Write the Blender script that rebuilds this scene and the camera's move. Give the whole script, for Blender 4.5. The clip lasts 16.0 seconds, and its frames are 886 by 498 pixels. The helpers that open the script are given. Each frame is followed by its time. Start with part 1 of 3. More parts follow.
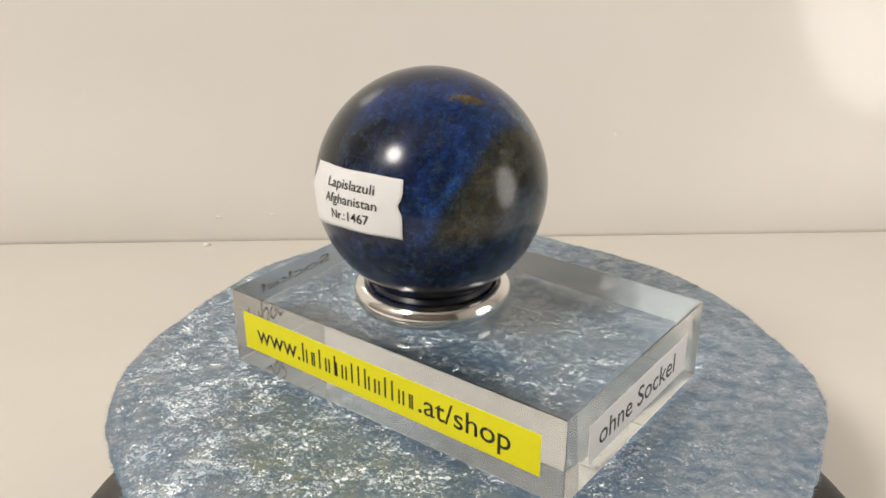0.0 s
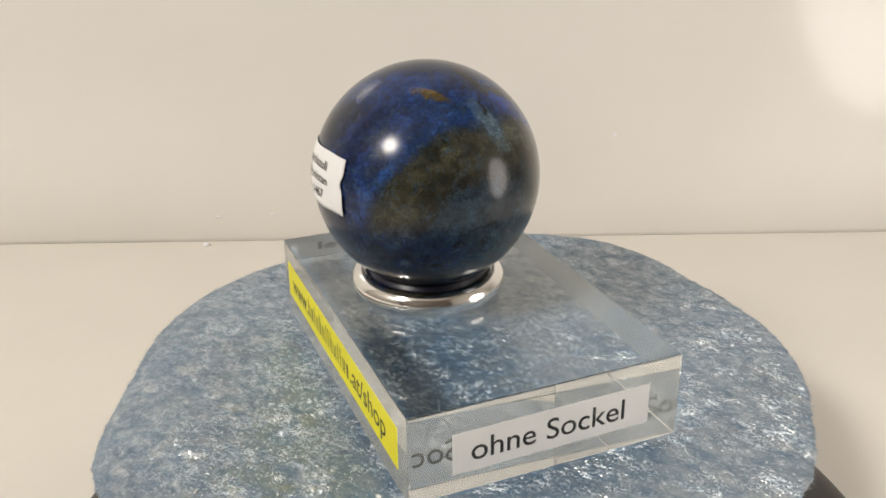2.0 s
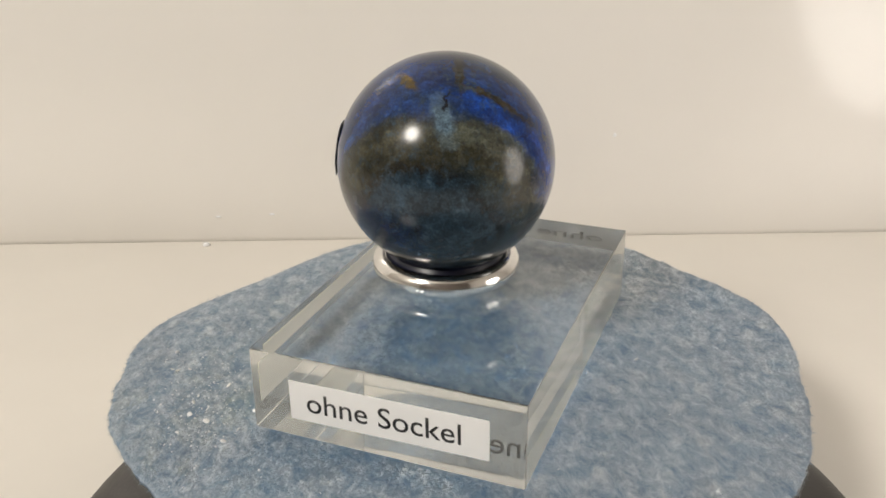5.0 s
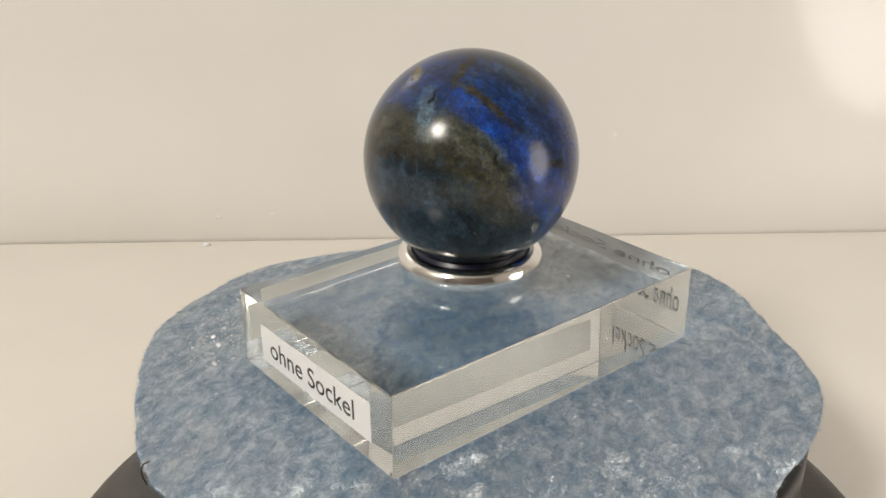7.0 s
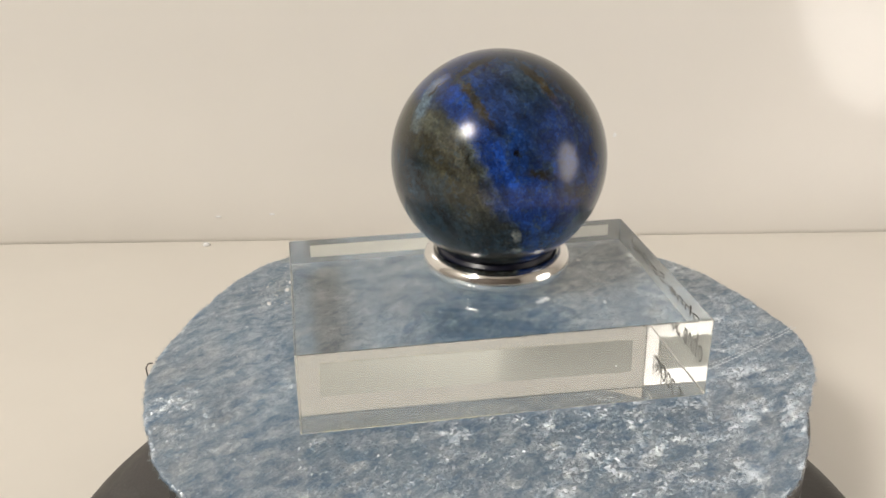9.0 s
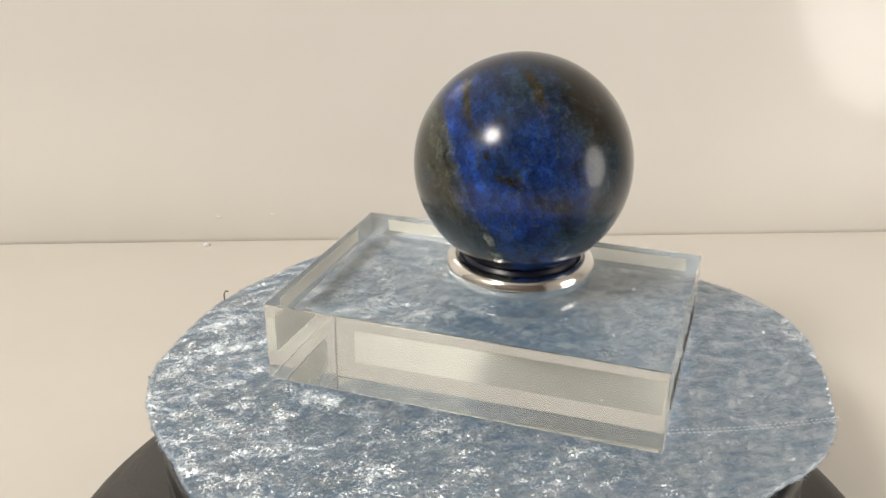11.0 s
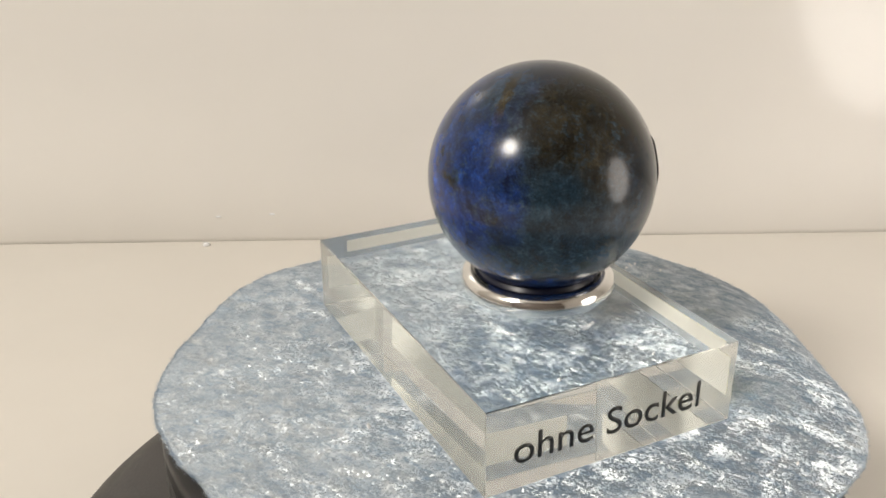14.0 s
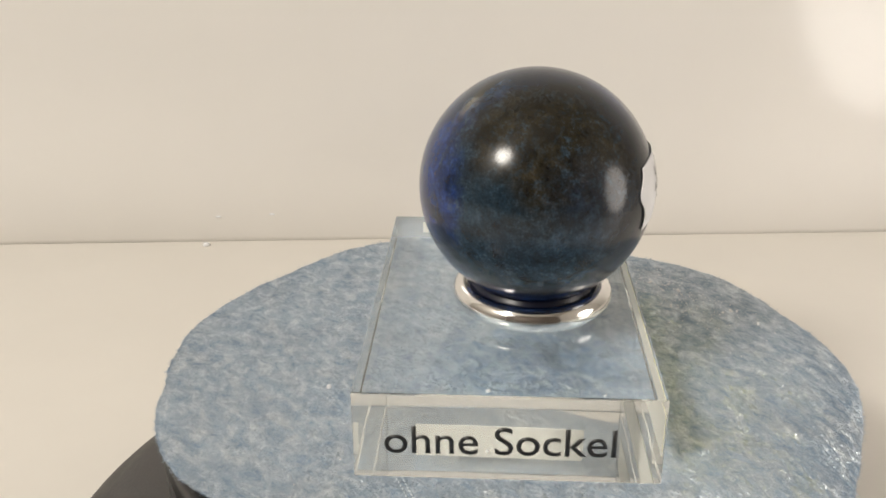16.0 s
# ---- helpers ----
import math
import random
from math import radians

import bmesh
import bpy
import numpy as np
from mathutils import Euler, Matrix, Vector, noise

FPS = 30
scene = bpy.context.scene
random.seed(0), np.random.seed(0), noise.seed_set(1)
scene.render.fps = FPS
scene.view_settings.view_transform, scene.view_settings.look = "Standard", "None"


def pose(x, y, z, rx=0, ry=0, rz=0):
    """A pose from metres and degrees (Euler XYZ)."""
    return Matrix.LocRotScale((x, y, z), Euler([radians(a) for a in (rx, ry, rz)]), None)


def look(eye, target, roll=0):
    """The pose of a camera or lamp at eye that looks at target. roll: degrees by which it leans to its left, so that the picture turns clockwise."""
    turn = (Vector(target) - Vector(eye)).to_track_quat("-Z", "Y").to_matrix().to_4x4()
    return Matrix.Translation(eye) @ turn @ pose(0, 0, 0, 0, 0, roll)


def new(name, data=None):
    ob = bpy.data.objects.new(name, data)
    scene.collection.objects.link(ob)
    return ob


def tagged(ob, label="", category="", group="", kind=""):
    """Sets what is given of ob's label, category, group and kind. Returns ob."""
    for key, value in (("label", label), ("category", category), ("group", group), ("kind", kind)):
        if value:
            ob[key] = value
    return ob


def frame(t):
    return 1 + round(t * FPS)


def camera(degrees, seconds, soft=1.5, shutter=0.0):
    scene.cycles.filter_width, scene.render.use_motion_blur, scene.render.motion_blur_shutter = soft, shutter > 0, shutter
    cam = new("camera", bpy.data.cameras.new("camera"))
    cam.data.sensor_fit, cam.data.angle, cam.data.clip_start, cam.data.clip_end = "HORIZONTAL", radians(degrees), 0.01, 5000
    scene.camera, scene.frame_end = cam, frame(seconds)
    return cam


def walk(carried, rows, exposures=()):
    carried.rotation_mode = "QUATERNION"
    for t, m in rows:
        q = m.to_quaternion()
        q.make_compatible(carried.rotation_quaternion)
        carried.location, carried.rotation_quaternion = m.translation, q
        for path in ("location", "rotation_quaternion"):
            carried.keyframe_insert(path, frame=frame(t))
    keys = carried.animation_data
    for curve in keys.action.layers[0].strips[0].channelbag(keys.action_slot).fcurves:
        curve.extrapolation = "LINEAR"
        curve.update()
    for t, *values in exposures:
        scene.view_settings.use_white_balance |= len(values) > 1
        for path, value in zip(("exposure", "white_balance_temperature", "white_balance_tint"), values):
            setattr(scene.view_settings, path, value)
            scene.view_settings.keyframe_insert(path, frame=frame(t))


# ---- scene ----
# the camera stands still on the table and looks down at the turntable
cam = camera(50.68, 16.0, soft=1.7)
EYE = Vector((0.0, -0.2497, 0.1469))
YAW, PITCH, ROLL = radians(2.654), radians(-23.739), -0.281
AIM = EYE + Vector((-math.sin(YAW) * math.cos(PITCH), math.cos(YAW) * math.cos(PITCH), math.sin(PITCH)))
STAND = look(EYE, AIM, ROLL)
walk(cam, [(0.0, STAND), (16.0, STAND)], [(0.0, 0.0), (16.0, 0.0)])

# ---- light ----
world = bpy.data.worlds.new("world")
world.use_nodes = True
world.node_tree.nodes["Background"].inputs[0].default_value = (1.0, 0.9, 0.78, 1)
world.node_tree.nodes["Background"].inputs[1].default_value = 0.05
scene.world = world


def area_lamp(name, eye, target, size, watts, colour, shape="DISK", size_y=None):
    data = bpy.data.lights.new(name, "AREA")
    data.shape, data.size, data.energy, data.color = shape, size, watts, colour
    if size_y:
        data.size_y = size_y
    ob = new(name, data)
    ob.matrix_world = look(eye, target)
    return ob


area_lamp("photo_lamp", (-1.06, -1.10, 1.35), (0, 0, 0.03), 0.47, 27.5, (0.99, 0.93, 0.84))
area_lamp("side_lamp", (0.371, -0.100, 0.076), (-0.02, 0.03, 0.04), 0.150, 0.46, (1.0, 0.93, 0.86), "ELLIPSE", 0.22)
# added overhead fill that lifts the shadows; no such lamp hangs there
area_lamp("fill_lamp", (0.0, -0.6, 1.66), (0, -0.6, 0), 1.3, 0.6, (0.99, 0.93, 0.84), "SQUARE")


# ---- materials ----
def nodes_of(name):
    mat = bpy.data.materials.new(name)
    mat.use_nodes = True
    nt = mat.node_tree
    return mat, nt, nt.nodes["Principled BSDF"]


def add(nt, kind, values=(), **props):
    n = nt.nodes.new(kind)
    for k, v in props.items():
        setattr(n, k, v)
    for k, v in dict(values).items():
        n.inputs[k].default_value = v
    return n


def noise_node(nt, coord, scale, detail=4.0, rough=0.55, distortion=0.0):
    n = add(nt, "ShaderNodeTexNoise", {"Scale": scale, "Detail": detail, "Roughness": rough, "Distortion": distortion})
    nt.links.new(coord, n.inputs["Vector"])
    return n.outputs["Fac"]


def ramp(nt, fac, stops, mode="LINEAR"):
    n = add(nt, "ShaderNodeValToRGB")
    n.color_ramp.interpolation = mode
    while len(n.color_ramp.elements) < len(stops):
        n.color_ramp.elements.new(0.5)
    for e, (at, c) in zip(n.color_ramp.elements, stops):
        e.position, e.color = at, (*c, 1) if len(c) == 3 else c
    nt.links.new(fac, n.inputs[0])
    return n.outputs[0]


def grey(v):
    return (v, v, v)


def mix(nt, fac, a, b, mode="MIX"):
    n = add(nt, "ShaderNodeMix", data_type="RGBA", blend_type=mode)
    for sock, v in ((n.inputs[0], fac), (n.inputs[6], a), (n.inputs[7], b)):
        if isinstance(v, bpy.types.NodeSocket):
            nt.links.new(v, sock)
        else:
            sock.default_value = (*v, 1) if isinstance(v, tuple) else v
    return n.outputs[2]


def math_node(nt, op, a, b=0.0, clamp=False):
    n = add(nt, "ShaderNodeMath", operation=op, use_clamp=clamp)
    for sock, v in ((n.inputs[0], a), (n.inputs[1], b)):
        if isinstance(v, bpy.types.NodeSocket):
            nt.links.new(v, sock)
        else:
            sock.default_value = v
    return n.outputs[0]


def bump(nt, bsdf, height, strength, distance):
    n = add(nt, "ShaderNodeBump", {"Strength": strength, "Distance": distance})
    nt.links.new(height, n.inputs["Height"])
    nt.links.new(n.outputs[0], bsdf.inputs["Normal"])
    return n


def object_coords(nt):
    return add(nt, "ShaderNodeTexCoord").outputs["Object"]


def plain(name, colour, rough, metal=0.0, vary=0.08, scale=60.0, bumpy=0.05, coat=0.0):
    """A surface of one colour with faint blotches, uneven gloss and fine relief."""
    mat, nt, b = nodes_of(name)
    co = object_coords(nt)
    n = noise_node(nt, co, scale, 6)
    lo, hi = tuple(c * (1 - vary) for c in colour), tuple(min(1, c * (1 + vary)) for c in colour)
    nt.links.new(ramp(nt, n, [(0.3, lo), (0.7, hi)]), b.inputs["Base Color"])
    nt.links.new(ramp(nt, noise_node(nt, co, scale * 0.3, 3), [(0.3, grey(rough * 0.85)), (0.7, grey(min(1, rough * 1.15)))]), b.inputs["Roughness"])
    b.inputs["Metallic"].default_value, b.inputs["Coat Weight"].default_value = metal, coat
    if bumpy:
        bump(nt, b, noise_node(nt, co, scale * 12, 4), bumpy, 0.0004)
    return mat


M_WALL = plain("white_lacquer", (0.80, 0.78, 0.75), 0.14, vary=0.03, scale=5, bumpy=0)
M_WALL.node_tree.nodes["Principled BSDF"].inputs["Specular IOR Level"].default_value = 0.5
M_TABLE = plain("white_laminate", (0.79, 0.76, 0.71), 0.42, vary=0.03, scale=8, bumpy=0.03)
M_ROOM = plain("room_paint", (0.62, 0.59, 0.55), 0.8, vary=0.05, scale=3, bumpy=0.0)
# darker copy of the room paint: the dimness behind the camera as colour
M_SHADED_ROOM = plain("shaded_room_paint", (0.20, 0.17, 0.15), 0.8, vary=0.10, scale=3, bumpy=0.0)
M_BASE = plain("dark_grey_plastic", (0.045, 0.042, 0.040), 0.38, vary=0.12, scale=90, bumpy=0.25)
M_PLATTER = plain("black_plastic", (0.012, 0.012, 0.013), 0.35, vary=0.2, scale=120, bumpy=0.1)
M_INK = plain("black_ink", (0.012, 0.012, 0.012), 0.4, vary=0.1, scale=300, bumpy=0)
M_PAPER = plain("white_paper", (0.80, 0.80, 0.82), 0.65, vary=0.03, scale=150, bumpy=0.15)
M_TAPE = plain("white_tape", (0.84, 0.84, 0.84), 0.35, vary=0.02, scale=80, bumpy=0.05)
M_YELLOW = plain("yellow_tape", (0.95, 0.88, 0.008), 0.35, vary=0.02, scale=80, bumpy=0.05)
TAPE_NT = M_YELLOW.node_tree
glow_through = add(TAPE_NT, "ShaderNodeBsdfTranslucent", {"Color": (0.9, 0.8, 0.05, 1)})
part_through = add(TAPE_NT, "ShaderNodeMixShader", {0: 0.10})
TAPE_NT.links.new(TAPE_NT.nodes["Principled BSDF"].outputs[0], part_through.inputs[1])
TAPE_NT.links.new(glow_through.outputs[0], part_through.inputs[2])
TAPE_NT.links.new(part_through.outputs[0], TAPE_NT.nodes["Material Output"].inputs["Surface"])
M_GLUE = plain("tape_glue", (0.74, 0.73, 0.66), 0.5, vary=0.03, scale=80, bumpy=0.05)
M_CUP = plain("dark_enamel", (0.004, 0.006, 0.022), 0.3, vary=0.1, scale=200, bumpy=0)
M_LINT = plain("white_flakes", (0.85, 0.86, 0.88), 0.25, vary=0.05, scale=800, bumpy=0)
M_THREAD = plain("stitch_thread", (0.74, 0.80, 0.84), 0.5, vary=0.1, scale=900, bumpy=0)
M_DARK_THREAD = plain("dark_thread", (0.03, 0.022, 0.018), 0.6, vary=0.1, scale=900, bumpy=0)


def chrome():
    mat, nt, b = nodes_of("polished_chrome")
    co = object_coords(nt)
    nt.links.new(ramp(nt, noise_node(nt, co, 120, 4), [(0.3, (0.80, 0.79, 0.77)), (0.7, (0.88, 0.87, 0.85))]), b.inputs["Base Color"])
    nt.links.new(ramp(nt, noise_node(nt, co, 60, 5), [(0.35, grey(0.08)), (0.7, grey(0.17))]), b.inputs["Roughness"])
    b.inputs["Metallic"].default_value = 1.0
    return mat


def acrylic():
    mat, nt, b = nodes_of("clear_acrylic")
    co = object_coords(nt)
    # tint set darker for the shade under the block, whose body casts no shadow
    b.inputs["Base Color"].default_value = (0.855, 0.87, 0.86, 1)
    b.inputs["Transmission Weight"].default_value, b.inputs["IOR"].default_value = 1.0, 1.49
    nt.links.new(ramp(nt, noise_node(nt, co, 45, 6, 0.7), [(0.45, grey(0.0)), (0.75, grey(0.06))]), b.inputs["Roughness"])
    # the sawn sides carry a thin milky bloom of fine scratches
    geo = add(nt, "ShaderNodeNewGeometry")
    own = add(nt, "ShaderNodeVectorTransform", vector_type="NORMAL", convert_from="WORLD", convert_to="OBJECT")
    nt.links.new(geo.outputs["True Normal"], own.inputs[0])
    axes = add(nt, "ShaderNodeSeparateXYZ")
    nt.links.new(own.outputs[0], axes.inputs[0])
    side = math_node(nt, "LESS_THAN", math_node(nt, "ABSOLUTE", axes.outputs["Z"]), 0.5)
    bloom = ramp(nt, noise_node(nt, co, 14, 3, 0.5), [(0.3, grey(0.11)), (0.7, grey(0.21))])
    milk = add(nt, "ShaderNodeBsdfDiffuse", {"Color": (0.72, 0.73, 0.69, 1)})
    blend = add(nt, "ShaderNodeMixShader")
    nt.links.new(math_node(nt, "MULTIPLY", side, bloom), blend.inputs[0])
    nt.links.new(b.outputs[0], blend.inputs[1])
    nt.links.new(milk.outputs[0], blend.inputs[2])
    nt.links.new(blend.outputs[0], nt.nodes["Material Output"].inputs["Surface"])
    return mat


def velvet():
    """Crushed velvet: a blue pile that leans one way in patches, and shines where it leans to the light."""
    mat, nt, b = nodes_of("crushed_velvet")
    L = nt.links.new
    co = object_coords(nt)
    warp = add(nt, "ShaderNodeMapping", {"Scale": (1.0, 1.45, 1.0), "Rotation": (0, 0, radians(25))})
    L(co, warp.inputs[0])
    big = noise_node(nt, warp.outputs[0], 45, 6, 0.65, 0.6)
    small = noise_node(nt, warp.outputs[0], 330, 5, 0.65, 0.8)
    fine = noise_node(nt, co, 1900, 3, 0.6)
    colour = ramp(nt, big, [(0.25, (0.014, 0.068, 0.180)), (0.5, (0.034, 0.130, 0.290)), (0.75, (0.080, 0.210, 0.385))])
    colour = mix(nt, 0.20, colour, ramp(nt, small, [(0.3, (0.035, 0.085, 0.15)), (0.7, (0.21, 0.33, 0.45))]))
    L(mix(nt, 0.12, colour, ramp(nt, fine, [(0.3, (0.02, 0.06, 0.11)), (0.7, (0.26, 0.38, 0.48))])), b.inputs["Base Color"])
    b.inputs["Roughness"].default_value = 0.85
    b.inputs["Specular IOR Level"].default_value = 0.2
    b.inputs["Sheen Weight"].default_value, b.inputs["Sheen Roughness"].default_value = 0.09, 0.4
    b.inputs["Sheen Tint"].default_value = (0.65, 0.8, 0.95, 1)
    # the pile's lean: the fibres lie along one line of the cloth, this way or that, patch by patch
    total = add(nt, "ShaderNodeCombineXYZ", {"X": 0.30, "Y": 0.0, "Z": 0.0}).outputs[0]
    for scale, detail, rough, long, side, at in ((75.0, 4.0, 0.65, 6.0, 1.5, warp.outputs[0]), (500.0, 4.0, 0.75, 6.2, 2.0, warp.outputs[0]), (1500.0, 3.0, 0.75, 8.5, 3.0, co)):
        crush = add(nt, "ShaderNodeTexNoise", {"Scale": scale, "Detail": detail, "Roughness": rough, "Distortion": 0.5})
        L(at, crush.inputs["Vector"])
        centred = add(nt, "ShaderNodeVectorMath", {1: (0.5, 0.5, 0.5)}, operation="SUBTRACT")
        L(crush.outputs["Color"], centred.inputs[0])
        scaled = add(nt, "ShaderNodeVectorMath", {1: (long, side, 0.5)}, operation="MULTIPLY")
        L(centred.outputs[0], scaled.inputs[0])
        both = add(nt, "ShaderNodeVectorMath", operation="ADD")
        L(total, both.inputs[0]), L(scaled.outputs[0], both.inputs[1])
        total = both.outputs[0]
    turned = add(nt, "ShaderNodeVectorRotate", {"Angle": radians(78)}, rotation_type="Z_AXIS")
    L(total, turned.inputs["Vector"])
    total = turned.outputs[0]
    to_world = add(nt, "ShaderNodeVectorTransform", vector_type="VECTOR", convert_from="OBJECT", convert_to="WORLD")
    L(total, to_world.inputs[0])
    geo = add(nt, "ShaderNodeNewGeometry")
    up = add(nt, "ShaderNodeVectorMath", operation="ADD")
    L(geo.outputs["Normal"], up.inputs[0]), L(to_world.outputs[0], up.inputs[1])
    unit = add(nt, "ShaderNodeVectorMath", operation="NORMALIZE")
    L(up.outputs[0], unit.inputs[0])
    shine = add(nt, "ShaderNodeBsdfAnisotropic", {"Color": (0.84, 0.90, 0.94, 1), "Roughness": 0.33})
    L(unit.outputs[0], shine.inputs["Normal"])
    fibre = add(nt, "ShaderNodeBump", {"Strength": 0.5, "Distance": 0.0012})
    L(small, fibre.inputs["Height"])
    L(fibre.outputs[0], b.inputs["Normal"])
    # all of the pile leans a little one way, which greys the cloth when seen against it
    nap = add(nt, "ShaderNodeCombineXYZ", {"X": -0.34 * 0.85, "Y": 0.94 * 0.85, "Z": 0.0})
    nap_world = add(nt, "ShaderNodeVectorTransform", vector_type="VECTOR", convert_from="OBJECT", convert_to="WORLD")
    L(nap.outputs[0], nap_world.inputs[0])
    nap_sum = add(nt, "ShaderNodeVectorMath", operation="ADD")
    L(geo.outputs["Normal"], nap_sum.inputs[0]), L(nap_world.outputs[0], nap_sum.inputs[1])
    nap_unit = add(nt, "ShaderNodeVectorMath", operation="NORMALIZE")
    L(nap_sum.outputs[0], nap_unit.inputs[0])
    grey_lobe = add(nt, "ShaderNodeBsdfAnisotropic", {"Color": (0.52, 0.54, 0.54, 1), "Roughness": 0.50})
    L(nap_unit.outputs[0], grey_lobe.inputs["Normal"])
    under = add(nt, "ShaderNodeMixShader")
    L(ramp(nt, small, [(0.3, grey(0.16)), (0.7, grey(0.36))]), under.inputs[0])
    L(b.outputs[0], under.inputs[1]), L(grey_lobe.outputs[0], under.inputs[2])
    blend = add(nt, "ShaderNodeMixShader")
    patches = noise_node(nt, warp.outputs[0], 150, 8, 0.76, 0.5)
    L(ramp(nt, patches, [(0.36, grey(0.06)), (0.50, grey(0.34)), (0.63, grey(0.72))]), blend.inputs[0])
    L(under.outputs[0], blend.inputs[1]), L(shine.outputs[0], blend.inputs[2])
    L(blend.outputs[0], nt.nodes["Material Output"].inputs["Surface"])
    return mat


def patch(nt, co, centre, along, size):
    """A soft oval patch on a ball of radius 1: its middle, the way it runs, and its half length, half width."""
    c = Vector(centre).normalized()
    a = Vector(along)
    a = (a - a.dot(c) * c).normalized()
    b = c.cross(a)
    rot = Matrix((a, b, c)).transposed().to_euler()
    m = add(nt, "ShaderNodeMapping", {"Location": c, "Rotation": rot, "Scale": (size[0], size[1], 0.6)}, vector_type="TEXTURE")
    nt.links.new(co, m.inputs[0])
    g = add(nt, "ShaderNodeTexGradient", gradient_type="SPHERICAL")
    nt.links.new(m.outputs[0], g.inputs[0])
    return g.outputs["Fac"]


def lapis():
    mat, nt, b = nodes_of("polished_lapis")
    L = nt.links.new
    co0 = object_coords(nt)
    unit = add(nt, "ShaderNodeVectorMath", operation="SCALE")
    unit.inputs["Scale"].default_value = 1 / 0.03183
    L(co0, unit.inputs[0])
    co1 = unit.outputs[0]
    wob = add(nt, "ShaderNodeTexNoise", {"Scale": 3.2, "Detail": 6.0, "Roughness": 0.68})
    L(co1, wob.inputs["Vector"])
    sub = add(nt, "ShaderNodeVectorMath", {1: (0.5, 0.5, 0.5)}, operation="SUBTRACT")
    L(wob.outputs["Color"], sub.inputs[0])
    sc = add(nt, "ShaderNodeVectorMath", operation="SCALE")
    sc.inputs["Scale"].default_value = 0.20
    L(sub.outputs[0], sc.inputs[0])
    warped = add(nt, "ShaderNodeVectorMath", operation="ADD")
    L(co1, warped.inputs[0]), L(sc.outputs[0], warped.inputs[1])
    co = warped.outputs[0]
    wob2 = add(nt, "ShaderNodeTexNoise", {"Scale": 16.0, "Detail": 6.0, "Roughness": 0.75})
    L(co1, wob2.inputs["Vector"])
    sub2 = add(nt, "ShaderNodeVectorMath", {1: (0.5, 0.5, 0.5)}, operation="SUBTRACT")
    L(wob2.outputs["Color"], sub2.inputs[0])
    sc2 = add(nt, "ShaderNodeVectorMath", operation="SCALE")
    sc2.inputs["Scale"].default_value = 0.14
    L(sub2.outputs[0], sc2.inputs[0])
    warped2 = add(nt, "ShaderNodeVectorMath", operation="ADD")
    L(co, warped2.inputs[0]), L(sc2.outputs[0], warped2.inputs[1])
    co = warped2.outputs[0]
    fine = noise_node(nt, co1, 42, 5, 0.7)
    # the beds lie as rings round one axis of the stone
    axis = Vector((0.845, -0.355, -0.40)).normalized()
    side = axis.cross(Vector((0, 0, 1))).normalized()

    def dot(vector, way):
        n = add(nt, "ShaderNodeVectorMath", {1: way}, operation="DOT_PRODUCT")
        L(vector, n.inputs[0])
        return n.outputs["Value"]

    def beds(vector, across, along):
        """Space stretched along the beds, so that noise in it draws streaks."""
        n = add(nt, "ShaderNodeCombineXYZ")
        for i, (way, k) in enumerate(((axis, across), (side, along), (axis.cross(side), along))):
            L(math_node(nt, "MULTIPLY", dot(vector, way), k), n.inputs[i])
        return n.outputs[0]

    streak = noise_node(nt, beds(co, 9.0, 2.2), 1.0, 7, 0.68, 0.3)
    streak_fine = noise_node(nt, beds(co, 30.0, 9.0), 1.0, 7, 0.75, 0.3)
    depth = math_node(nt, "ADD", dot(co, axis), math_node(nt, "MULTIPLY", math_node(nt, "SUBTRACT", streak_fine, 0.5), 0.10))
    depth = math_node(nt, "ADD", math_node(nt, "MULTIPLY", depth, 0.5), 0.5)
    NAVY, VIVID = (0.004, 0.009, 0.034), (0.006, 0.040, 0.23)
    TEAL, OLIVE, BROWN, PALE = (0.012, 0.026, 0.042), (0.042, 0.041, 0.025), (0.018, 0.015, 0.008), (0.08, 0.13, 0.18)

    def beds_ramp(stops):
        return ramp(nt, depth, [((d + 1) / 2, c) for d, c in stops])

    bright = beds_ramp([(-1.0, BROWN), (-0.68, (0.016, 0.015, 0.011)), (-0.57, (0.008, 0.014, 0.035)), (-0.44, (0.009, 0.018, 0.045)), (-0.40, (0.010, 0.019, 0.046)),
                        (-0.35, (0.008, 0.023, 0.078)), (-0.20, (0.007, 0.028, 0.115)), (-0.05, (0.008, 0.030, 0.12)), (0.10, (0.006, 0.030, 0.14)), (0.15, (0.007, 0.030, 0.13)),
                        (0.19, (0.010, 0.030, 0.12)), (0.23, VIVID), (0.35, (0.006, 0.034, 0.19)), (0.40, (0.055, 0.070, 0.070)), (0.44, (0.016, 0.017, 0.013)), (0.50, (0.062, 0.062, 0.046)),
                        (0.68, OLIVE), (0.79, (0.018, 0.030, 0.036)), (0.825, (0.015, 0.022, 0.026)), (0.845, (0.005, 0.006, 0.006)), (0.87, (0.016, 0.030, 0.044)), (1.0, (0.013, 0.028, 0.042))])
    dark = beds_ramp([(-1.0, BROWN), (-0.62, (0.012, 0.012, 0.015)), (-0.40, NAVY), (-0.12, (0.005, 0.014, 0.062)), (0.20, (0.006, 0.022, 0.10)), (0.40, (0.009, 0.030, 0.11)),
                      (0.46, (0.020, 0.022, 0.020)), (0.53, OLIVE), (0.72, (0.034, 0.033, 0.021)), (0.78, (0.016, 0.014, 0.009)), (0.84, TEAL), (1.0, TEAL)])
    half = math_node(nt, "ADD", math_node(nt, "MULTIPLY", dot(co, Vector((0, 1, 0))), 2.2), 0.75, clamp=True)
    colour = mix(nt, half, dark, bright)
